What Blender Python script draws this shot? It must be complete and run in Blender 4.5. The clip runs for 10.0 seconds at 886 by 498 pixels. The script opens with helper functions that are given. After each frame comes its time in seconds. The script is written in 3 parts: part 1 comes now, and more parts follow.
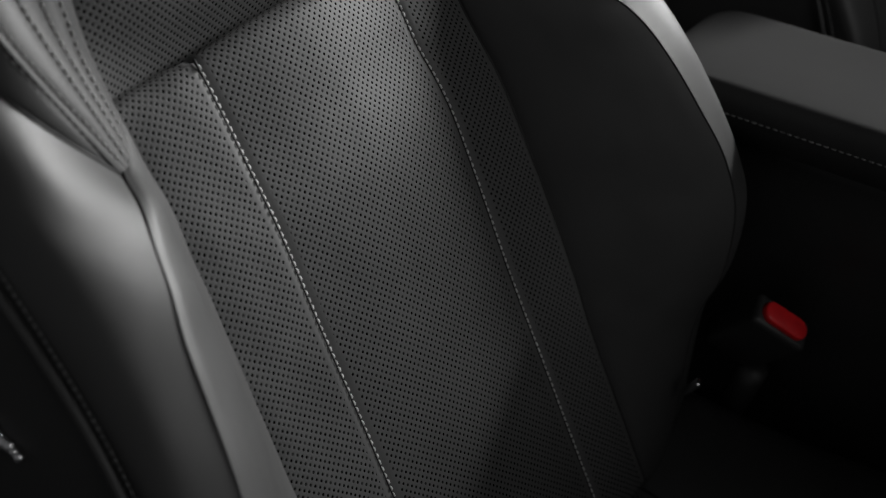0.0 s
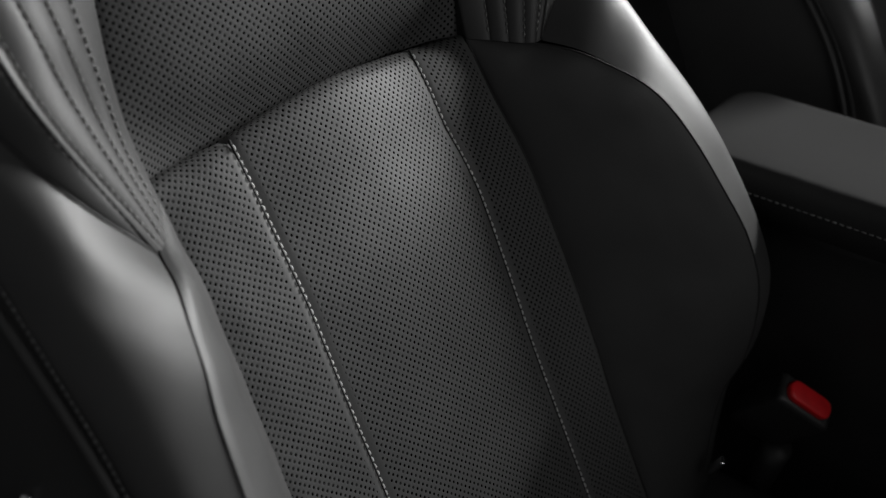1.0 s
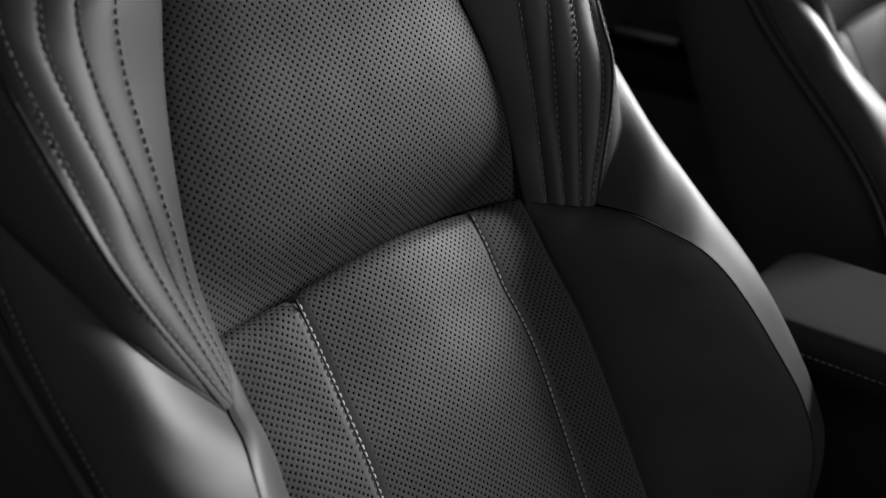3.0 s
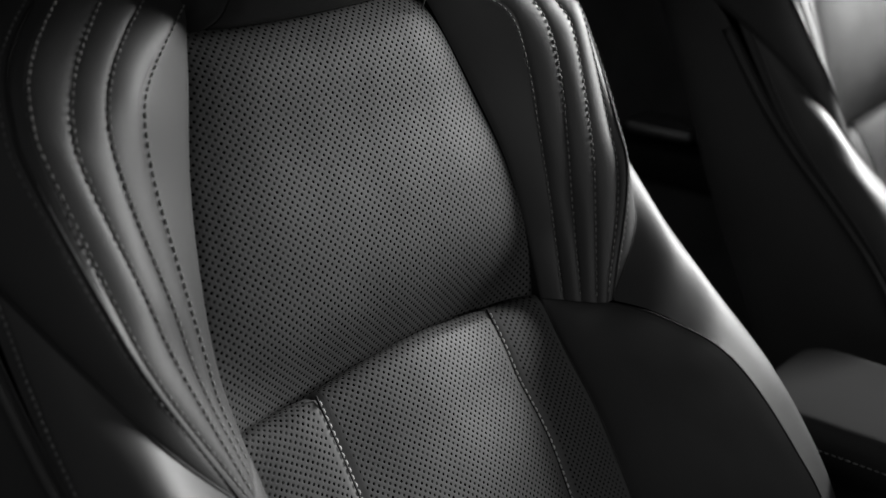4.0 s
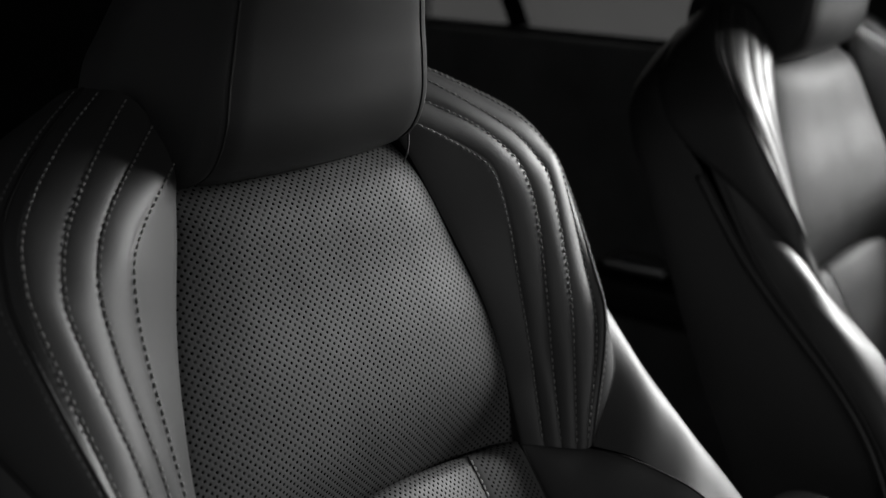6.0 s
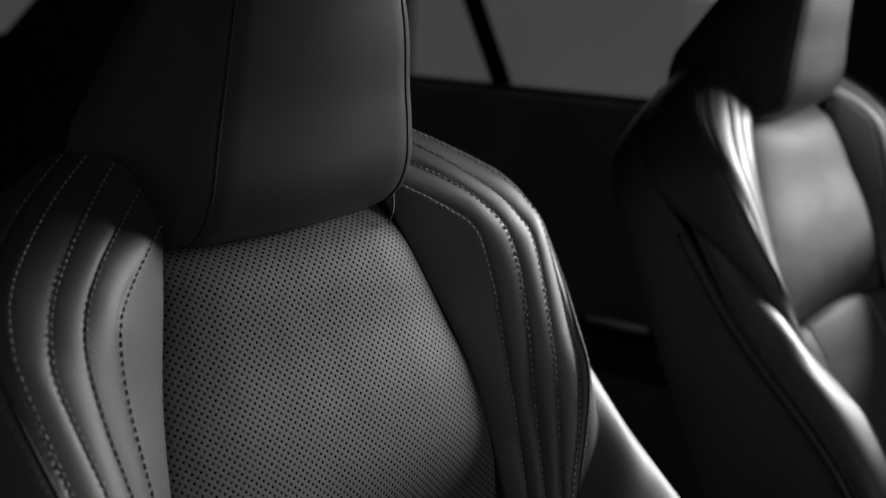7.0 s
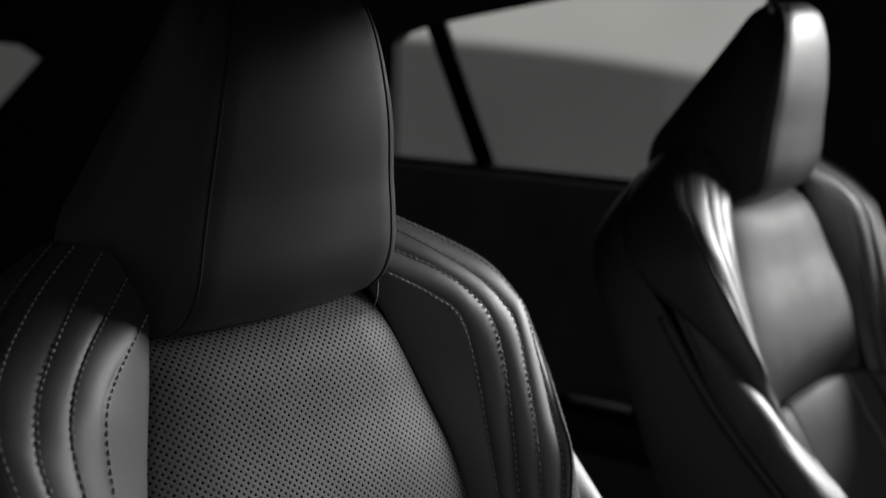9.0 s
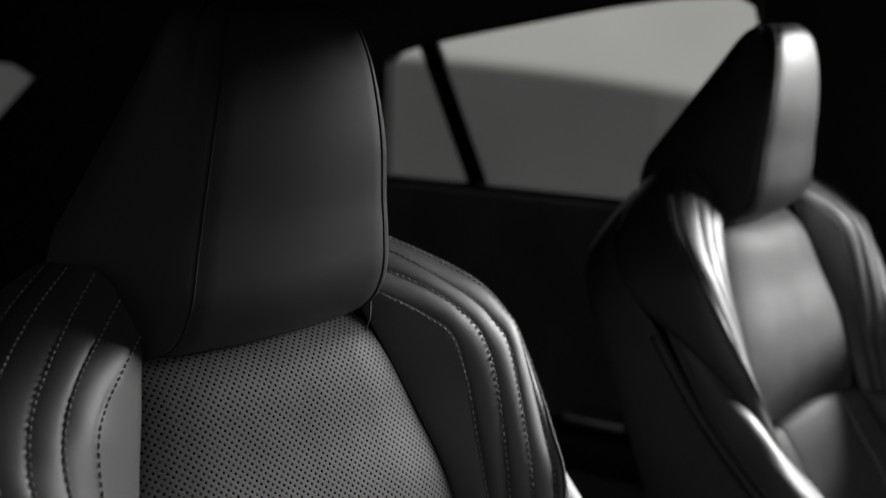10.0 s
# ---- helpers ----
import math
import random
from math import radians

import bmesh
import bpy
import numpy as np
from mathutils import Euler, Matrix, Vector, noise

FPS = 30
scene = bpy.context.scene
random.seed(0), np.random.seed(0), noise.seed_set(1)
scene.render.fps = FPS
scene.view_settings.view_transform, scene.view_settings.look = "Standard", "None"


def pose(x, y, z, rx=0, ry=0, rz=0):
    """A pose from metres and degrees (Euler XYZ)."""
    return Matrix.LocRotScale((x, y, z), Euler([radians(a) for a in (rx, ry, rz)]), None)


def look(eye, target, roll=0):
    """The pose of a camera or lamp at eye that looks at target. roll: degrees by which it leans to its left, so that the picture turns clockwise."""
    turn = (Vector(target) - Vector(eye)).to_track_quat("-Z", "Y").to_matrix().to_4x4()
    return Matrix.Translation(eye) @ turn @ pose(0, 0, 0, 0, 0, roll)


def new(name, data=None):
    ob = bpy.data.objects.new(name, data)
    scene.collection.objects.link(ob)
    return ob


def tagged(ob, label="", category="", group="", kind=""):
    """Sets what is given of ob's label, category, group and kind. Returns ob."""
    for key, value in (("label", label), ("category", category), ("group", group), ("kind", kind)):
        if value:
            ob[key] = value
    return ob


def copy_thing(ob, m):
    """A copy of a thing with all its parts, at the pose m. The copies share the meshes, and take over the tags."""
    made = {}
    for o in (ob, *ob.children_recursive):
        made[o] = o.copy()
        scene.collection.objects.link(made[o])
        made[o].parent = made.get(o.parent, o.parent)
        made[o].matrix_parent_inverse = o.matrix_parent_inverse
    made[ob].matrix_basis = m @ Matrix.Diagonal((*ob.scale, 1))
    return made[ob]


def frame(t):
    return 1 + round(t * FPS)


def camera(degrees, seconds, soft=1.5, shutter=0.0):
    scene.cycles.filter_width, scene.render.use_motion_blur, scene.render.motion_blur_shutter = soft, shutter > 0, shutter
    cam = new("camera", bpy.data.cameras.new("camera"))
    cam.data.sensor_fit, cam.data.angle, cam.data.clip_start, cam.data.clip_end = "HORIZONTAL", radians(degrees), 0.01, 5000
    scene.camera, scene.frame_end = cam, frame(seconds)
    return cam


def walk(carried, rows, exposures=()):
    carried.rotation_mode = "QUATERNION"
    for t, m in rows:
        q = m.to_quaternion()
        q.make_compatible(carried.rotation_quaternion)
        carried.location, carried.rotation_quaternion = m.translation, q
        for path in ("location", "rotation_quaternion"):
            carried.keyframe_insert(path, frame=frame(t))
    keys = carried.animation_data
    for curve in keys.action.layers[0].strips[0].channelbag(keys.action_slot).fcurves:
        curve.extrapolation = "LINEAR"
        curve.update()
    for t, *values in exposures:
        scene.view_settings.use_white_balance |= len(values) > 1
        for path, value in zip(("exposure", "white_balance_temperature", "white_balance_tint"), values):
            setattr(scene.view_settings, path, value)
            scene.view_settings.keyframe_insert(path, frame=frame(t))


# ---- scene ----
cam = camera(38.27, 10.0, soft=1.2)
PATH = [
    (0, pose(-0.4928, -0.4635, 0.6372, 54.534, -0.766, -53.425)),
    (0.5, pose(-0.4968, -0.4630, 0.6425, 56.014, -0.702, -52.910)),
    (1, pose(-0.5003, -0.4625, 0.6476, 57.603, -0.677, -52.469)),
    (1.5, pose(-0.5036, -0.4616, 0.6523, 59.207, -0.619, -52.010)),
    (2, pose(-0.5073, -0.4607, 0.6570, 60.670, -0.614, -51.583)),
    (2.5, pose(-0.5109, -0.4605, 0.6613, 62.158, -0.587, -50.974)),
    (4, pose(-0.5237, -0.4629, 0.6734, 68.020, -0.289, -49.915)),
    (4.5, pose(-0.5266, -0.4635, 0.6781, 69.736, -0.328, -50.052)),
    (5, pose(-0.5290, -0.4645, 0.6827, 71.155, -0.442, -50.245)),
    (5.5, pose(-0.5306, -0.4657, 0.6873, 72.463, -0.483, -50.497)),
    (7, pose(-0.5372, -0.4683, 0.6978, 76.101, -0.716, -51.681)),
    (7.5, pose(-0.5397, -0.4695, 0.7006, 77.173, -0.715, -51.854)),
    (8, pose(-0.5414, -0.4713, 0.7029, 78.057, -0.697, -51.989)),
    (8.5, pose(-0.5425, -0.4732, 0.7053, 78.841, -0.706, -52.163)),
    (9, pose(-0.5440, -0.4746, 0.7080, 79.440, -0.801, -52.367)),
    (9.5, pose(-0.5444, -0.4753, 0.7095, 79.866, -0.839, -52.543)),
    (10, pose(-0.5448, -0.4750, 0.7099, 80.261, -0.842, -52.702)),
]
cam.data.dof.use_dof, cam.data.dof.focus_distance, cam.data.dof.aperture_fstop = True, 0.775, 6.0
walk(cam, PATH)

# ---- light ----
world = bpy.data.worlds.new("studio")
scene.world = world
world.use_nodes = True
world.node_tree.nodes["Background"].inputs[0].default_value = (0.97, 0.98, 1.0, 1)
world.node_tree.nodes["Background"].inputs[1].default_value = 0.095


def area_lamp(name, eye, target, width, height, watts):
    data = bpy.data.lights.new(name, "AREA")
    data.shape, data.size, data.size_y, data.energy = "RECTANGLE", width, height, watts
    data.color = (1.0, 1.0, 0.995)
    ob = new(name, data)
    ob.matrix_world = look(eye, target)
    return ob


# a studio softbox outside the far front window, cut off above by the roof, and a dim, unseen fill lamp added beyond the
# front wall, where a windscreen would be
area_lamp("softbox", (3.78, -0.98, 1.51), (0.20, 0.0, 0.40), 1.7, 0.74, 345)
area_lamp("front_fill", (-0.10, -2.25, 1.20), (0.20, -0.10, 0.35), 1.2, 0.3, 6.8)
scene.view_settings.exposure = 0.0


# ---- materials ----
def material(name, base, rough, metal=0.0):
    mat = bpy.data.materials.new(name)
    mat.use_nodes = True
    shader = mat.node_tree.nodes["Principled BSDF"]
    shader.inputs["Base Color"].default_value = (*base, 1)
    shader.inputs["Roughness"].default_value = rough
    shader.inputs["Metallic"].default_value = metal
    return mat, mat.node_tree.nodes, mat.node_tree.links, shader


def math_node(nodes, links, op, a, b=None, c=None):
    n = nodes.new("ShaderNodeMath")
    n.operation = op
    for i, v in enumerate((a, b, c)):
        if v is None:
            continue
        if isinstance(v, (int, float)):
            n.inputs[i].default_value = v
        else:
            links.new(v, n.inputs[i])
    return n.outputs[0]


def ramp(nodes, links, value, a, b, lo, hi):
    n = nodes.new("ShaderNodeMapRange")
    links.new(value, n.inputs[0])
    for i, v in enumerate((a, b, lo, hi)):
        n.inputs[i + 1].default_value = v
    return n.outputs[0]


def leather(name, base, rough, holes=False, grain=0.12):
    """Fine-grained automotive leather; with holes, a staggered grid of punched dots laid out in metres by the UV map."""
    mat, nodes, links, shader = material(name, (base, base, base), rough)
    where = nodes.new("ShaderNodeTexCoord")
    cells = nodes.new("ShaderNodeTexVoronoi")
    cells.inputs["Scale"].default_value = 900
    cells.feature = "DISTANCE_TO_EDGE"
    links.new(where.outputs["Object"], cells.inputs["Vector"])
    cloud = nodes.new("ShaderNodeTexNoise")
    cloud.inputs["Scale"].default_value = 14
    cloud.inputs["Detail"].default_value = 5
    links.new(where.outputs["Object"], cloud.inputs["Vector"])
    tone = ramp(nodes, links, cloud.outputs["Fac"], 0.3, 0.7, 0.88, 1.1)
    links.new(ramp(nodes, links, cloud.outputs["Fac"], 0.3, 0.7, rough - 0.04, rough + 0.05), shader.inputs["Roughness"])
    height = ramp(nodes, links, cells.outputs["Distance"], 0.0, 0.12, 0.0, 1.0)
    shader.inputs["Specular IOR Level"].default_value = 0.36
    if holes:
        uv = nodes.new("ShaderNodeSeparateXYZ")
        links.new(where.outputs["UV"], uv.inputs[0])
        u = math_node(nodes, links, "DIVIDE", uv.outputs[0], PITCH_U)
        v = math_node(nodes, links, "DIVIDE", uv.outputs[1], PITCH_V)
        dist = None
        for off in (0.0, 0.5):
            du = math_node(nodes, links, "ABSOLUTE", math_node(nodes, links, "SUBTRACT", math_node(nodes, links, "FRACT", math_node(nodes, links, "ADD", u, off)), 0.5))
            dv = math_node(nodes, links, "ABSOLUTE", math_node(nodes, links, "SUBTRACT", math_node(nodes, links, "FRACT", math_node(nodes, links, "ADD", v, off)), 0.5))
            d = math_node(nodes, links, "SQRT", math_node(nodes, links, "ADD",
                          math_node(nodes, links, "POWER", math_node(nodes, links, "MULTIPLY", du, PITCH_U), 2.0),
                          math_node(nodes, links, "POWER", math_node(nodes, links, "MULTIPLY", dv, PITCH_V), 2.0)))
            dist = d if dist is None else math_node(nodes, links, "MINIMUM", dist, d)
        rim = nodes.new("ShaderNodeAttribute")
        rim.attribute_name = "rim"
        dist = math_node(nodes, links, "ADD", dist, ramp(nodes, links, rim.outputs["Fac"], MARGIN, MARGIN + 0.001, 0.01, 0.0))
        solid = ramp(nodes, links, dist, HOLE * 0.88, HOLE * 1.08, 0.0, 1.0)
        # holes punched unevenly deep: some let a little of the backing show
        uneven = nodes.new("ShaderNodeTexNoise")
        uneven.inputs["Scale"].default_value = 190
        uneven.inputs["Detail"].default_value = 1
        links.new(where.outputs["UV"], uneven.inputs["Vector"])
        floor_tone = ramp(nodes, links, uneven.outputs["Fac"], 0.45, 0.68, 0.02, 0.38)
        tone = math_node(nodes, links, "MULTIPLY", tone, math_node(nodes, links, "MAXIMUM", floor_tone, solid))
        height = math_node(nodes, links, "ADD", math_node(nodes, links, "MULTIPLY", height, 0.15), ramp(nodes, links, dist, HOLE * 0.9, HOLE * 1.5, 0.0, 0.8))
        spec = ramp(nodes, links, solid, 0, 1, 0.0, 0.28)
        links.new(spec, shader.inputs["Specular IOR Level"])
    mix = nodes.new("ShaderNodeMix")
    mix.data_type, mix.blend_type = "RGBA", "MULTIPLY"
    mix.inputs[0].default_value = 1.0
    mix.inputs[6].default_value = (base, base, base, 1)
    links.new(tone, mix.inputs[7])
    links.new(mix.outputs[2], shader.inputs["Base Color"])
    bump = nodes.new("ShaderNodeBump")
    bump.inputs["Strength"].default_value = 0.28 if holes else grain
    bump.inputs["Distance"].default_value = 0.0004
    links.new(height, bump.inputs["Height"])
    links.new(bump.outputs[0], shader.inputs["Normal"])
    return mat


def speckled(name, base, rough, scale, low, high, bumpiness, metal=0.0):
    """A plain surface with cloudy tone, uneven gloss and fine relief."""
    mat, nodes, links, shader = material(name, base, rough, metal)
    where = nodes.new("ShaderNodeTexCoord")
    cloud = nodes.new("ShaderNodeTexNoise")
    cloud.inputs["Scale"].default_value = scale
    cloud.inputs["Detail"].default_value = 6
    links.new(where.outputs["Object"], cloud.inputs["Vector"])
    mix = nodes.new("ShaderNodeMix")
    mix.data_type, mix.blend_type = "RGBA", "MULTIPLY"
    mix.inputs[0].default_value = 1.0
    mix.inputs[6].default_value = (*base, 1)
    links.new(ramp(nodes, links, cloud.outputs["Fac"], 0.3, 0.7, low, high), mix.inputs[7])
    links.new(mix.outputs[2], shader.inputs["Base Color"])
    links.new(ramp(nodes, links, cloud.outputs["Fac"], 0.3, 0.7, rough * 0.9, min(1.0, rough * 1.12)), shader.inputs["Roughness"])
    fine = nodes.new("ShaderNodeTexNoise")
    fine.inputs["Scale"].default_value = 1100
    links.new(where.outputs["Object"], fine.inputs["Vector"])
    bump = nodes.new("ShaderNodeBump")
    bump.inputs["Strength"].default_value = bumpiness
    bump.inputs["Distance"].default_value = 0.0005
    links.new(fine.outputs["Fac"], bump.inputs["Height"])
    links.new(bump.outputs[0], shader.inputs["Normal"])
    return mat


PITCH_U, PITCH_V, HOLE, MARGIN = 0.0054, 0.0051, 0.00092, 0.0050
LEATHER = leather("leather", 0.041, 0.48)
VINYL = leather("armrest_vinyl", 0.050, 0.74)
VINYL.node_tree.nodes["Principled BSDF"].inputs["Specular IOR Level"].default_value = 0.18
PERFORATED = leather("perforated_leather", 0.080, 0.58, holes=True)
THREAD = speckled("thread", (0.62, 0.62, 0.61), 0.7, 300, 0.8, 1.1, 0.3)
DARK_THREAD = speckled("dark_thread", (0.13, 0.13, 0.13), 0.6, 300, 0.8, 1.1, 0.3)
GREY_THREAD = speckled("grey_thread", (0.22, 0.22, 0.215), 0.65, 300, 0.8, 1.1, 0.3)
SEAM = speckled("dark_seam", (0.012, 0.012, 0.012), 0.7, 200, 0.8, 1.2, 0.2)
RUBBER = speckled("rubber", (0.010, 0.010, 0.010), 0.95, 80, 0.8, 1.2, 0.2)
RUBBER.node_tree.nodes["Principled BSDF"].inputs["Specular IOR Level"].default_value = 0.08
SATIN = speckled("satin_metal", (0.8, 0.8, 0.8), 0.32, 60, 0.92, 1.05, 0.1, 1.0)
PLASTIC = speckled("black_plastic", (0.028, 0.028, 0.028), 0.5, 30, 0.85, 1.15, 0.3)
TRIM = speckled("dark_trim", (0.07, 0.07, 0.07), 0.62, 12, 0.8, 1.2, 0.35)
DOOR_TRIM = speckled("door_trim", (0.17, 0.17, 0.17), 0.6, 12, 0.8, 1.2, 0.35)
CARPET = speckled("carpet", (0.035, 0.035, 0.035), 0.95, 120, 0.6, 1.4, 0.9)
HEADLINER = speckled("headliner", (0.02, 0.02, 0.021), 0.95, 60, 0.85, 1.15, 0.6)
RED = speckled("red_plastic", (0.86, 0.014, 0.02), 0.4, 90, 0.9, 1.1, 0.1)
CHROME = speckled("chrome", (0.75, 0.75, 0.76), 0.16, 40, 0.9, 1.05, 0.05, 1.0)
BACKDROP, bn, bl, bs = material("studio_backdrop", (0.2, 0.2, 0.2), 0.9)
GLASS, gn, gl, gs = material("window_glass", (0.9, 0.92, 0.9), 0.02)


def finish_glass():
    """Thin tinted pane: mostly clear, a little mirror-like."""
    clear = gn.new("ShaderNodeBsdfTransparent")
    clear.inputs[0].default_value = (0.95, 0.95, 0.945, 1)
    gloss = gn.new("ShaderNodeBsdfGlossy")
    gloss.inputs["Roughness"].default_value = 0.02
    mix = gn.new("ShaderNodeMixShader")
    mix.inputs[0].default_value = 0.06
    gl.new(clear.outputs[0], mix.inputs[1])
    gl.new(gloss.outputs[0], mix.inputs[2])
    gl.new(mix.outputs[0], gn["Material Output"].inputs[0])


def finish_backdrop():
    """Studio wall: its light is painted in as emission, a brighter upper field over a darker lower one, with a soft,
    gently falling border.
    """
    where = bn.new("ShaderNodeTexCoord")
    xyz = bn.new("ShaderNodeSeparateXYZ")
    bl.new(where.outputs["Object"], xyz.inputs[0])
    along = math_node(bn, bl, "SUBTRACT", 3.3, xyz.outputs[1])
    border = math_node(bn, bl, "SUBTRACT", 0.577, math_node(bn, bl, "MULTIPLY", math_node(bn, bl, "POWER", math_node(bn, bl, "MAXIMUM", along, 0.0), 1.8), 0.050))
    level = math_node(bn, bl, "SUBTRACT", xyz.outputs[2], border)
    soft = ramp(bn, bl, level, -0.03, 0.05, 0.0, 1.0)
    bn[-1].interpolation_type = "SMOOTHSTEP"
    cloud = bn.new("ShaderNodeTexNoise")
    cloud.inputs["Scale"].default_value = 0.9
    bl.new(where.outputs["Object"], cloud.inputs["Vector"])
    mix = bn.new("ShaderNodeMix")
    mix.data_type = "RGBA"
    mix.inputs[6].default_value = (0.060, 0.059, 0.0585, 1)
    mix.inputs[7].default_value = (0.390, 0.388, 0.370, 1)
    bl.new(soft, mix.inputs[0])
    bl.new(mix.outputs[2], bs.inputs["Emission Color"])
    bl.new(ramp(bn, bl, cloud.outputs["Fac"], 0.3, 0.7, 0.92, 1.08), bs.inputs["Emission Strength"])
    bs.inputs["Base Color"].default_value = (0.05, 0.05, 0.05, 1)


finish_glass()
finish_backdrop()


# ---- mesh helpers ----
def part(name, bm, mat, parent=None, label="", smooth=True):
    """Links a bmesh as one mesh object, under a thing or a part."""
    mesh = bpy.data.meshes.new(name)
    bm.to_mesh(mesh)
    bm.free()
    mesh.materials.append(mat)
    if smooth:
        mesh.shade_smooth()
    ob = new(name, mesh)
    if parent is not None:
        ob.parent = parent
    if label:
        tagged(ob, label)
    return ob


def curve_points(ctrl, n):
    """n points, evenly spaced along a smooth curve through the control points."""
    p = np.array(ctrl, float)
    p = np.vstack([2 * p[0] - p[1], p, 2 * p[-1] - p[-2]])
    out = []
    for i in range(1, len(p) - 2):
        for t in np.linspace(0, 1, 24, endpoint=False):
            a, b, c, d = p[i - 1], p[i], p[i + 1], p[i + 2]
            out.append(0.5 * (2 * b + (c - a) * t + (2 * a - 5 * b + 4 * c - d) * t ** 2 + (3 * b - a - 3 * c + d) * t ** 3))
    out.append(p[-2])
    out = np.array(out)
    s = np.r_[0, np.cumsum(np.linalg.norm(np.diff(out, axis=0), axis=1))]
    q = np.linspace(0, s[-1], n)
    return np.stack([np.interp(q, s, out[:, k]) for k in range(3)], 1)


def mirror(a):
    return np.array(a, float) * np.array([-1.0, 1.0, 1.0])


def sided(a, side):
    return np.array(a, float) if side > 0 else mirror(a)


def grid_normals(g):
    dv = np.gradient(g, axis=0)
    du = np.gradient(g, axis=1)
    n = np.cross(du, dv)
    return n / np.maximum(np.linalg.norm(n, axis=2, keepdims=True), 1e-9)


def loft(curves, nv, nu, swell=0.0, power=0.6, out=(0, -1, 0.3), ripple=0.0):
    """A grid through smooth curves laid side by side. swell: how far its middle stands proud of its edges, towards out."""
    rows = [curve_points(c, nv) for c in curves]
    g = np.stack([curve_points([r[i] for r in rows], nu) if len(rows) > 2 else
                  np.linspace(rows[0][i], rows[1][i], nu) for i in range(nv)])
    if swell:
        n = grid_normals(g)
        if (n.reshape(-1, 3).mean(0) @ np.array(out)) < 0:
            n = -n
        u = np.linspace(0, 1, nu)
        wide = np.clip(np.linalg.norm(g[:, -1] - g[:, 0], axis=1) / (7 * swell), 0, 1)
        g = g + n * (wide[:, None] * swell * np.maximum(4 * u * (1 - u), 0) ** power)[:, :, None]
    if ripple:
        n = grid_normals(g)
        u = np.linspace(0, 1, nu)
        wave = np.array([[noise.noise(Vector(p) * 26) + 0.5 * noise.noise(Vector(p) * 60) for p in row] for row in g])
        g = g + n * (wave * ripple * np.maximum(4 * u * (1 - u), 0)[None, :] ** 0.5)[:, :, None]
    return g


def sheet(g, out=(0, -1, 0.3), centred=True, upright=False):
    """A bmesh of a grid of points, with a UV map in metres and its faces turned towards out. upright: u follows x, v the height, so that neighbours share one layout."""
    nv, nu = g.shape[:2]
    n = grid_normals(g).reshape(-1, 3).mean(0)
    flip = n @ np.array(out) < 0
    bm = bmesh.new()
    layer = bm.loops.layers.uv.new("UVMap")
    rim = bm.verts.layers.float.new("rim")
    du = np.concatenate([np.zeros((nv, 1)), np.cumsum(np.linalg.norm(np.diff(g, axis=1), axis=2), 1)], 1)
    dv = np.concatenate([np.zeros((1, nu)), np.cumsum(np.linalg.norm(np.diff(g, axis=0), axis=2), 0)], 0)
    if centred:
        du = du - du[:, [nu // 2]]
        dv = np.repeat(dv[:, [nu // 2]], nu, 1)
    vs = [[bm.verts.new(g[i, j]) for j in range(nu)] for i in range(nv)]
    across = du - du[:, [0]]
    if upright:
        du = g[:, :, 0] * 1.1
    for i in range(nv):
        for j in range(nu):
            vs[i][j][rim] = min(across[i, j], across[i, -1] - across[i, j])
    for i in range(nv - 1):
        for j in range(nu - 1):
            idx = [(i, j), (i, j + 1), (i + 1, j + 1), (i + 1, j)]
            if flip:
                idx.reverse()
            try:
                f = bm.faces.new([vs[a][b] for a, b in idx])
            except ValueError:
                continue
            for loop, (a, b) in zip(f.loops, idx):
                loop[layer].uv = (du[a, b], dv[a, b])
    return bm


def tube(ctrl, radius, n=80, sides=6, bm=None):
    """A round cord along a curve."""
    p = curve_points(ctrl, n)
    t = np.gradient(p, axis=0)
    t /= np.linalg.norm(t, axis=1, keepdims=True)
    bm = bm or bmesh.new()
    rings = []
    for i in range(n):
        a = np.cross(t[i], (0.3, 0.2, 0.93))
        a /= np.linalg.norm(a)
        b = np.cross(t[i], a)
        rings.append([bm.verts.new(p[i] + radius * (math.cos(k * 2 * math.pi / sides) * a + math.sin(k * 2 * math.pi / sides) * b)) for k in range(sides)])
    for i in range(n - 1):
        for k in range(sides):
            bm.faces.new([rings[i][k], rings[i][(k + 1) % sides], rings[i + 1][(k + 1) % sides], rings[i + 1][k]])
    bm.faces.new(rings[0][::-1])
    bm.faces.new(rings[-1])
    return bm


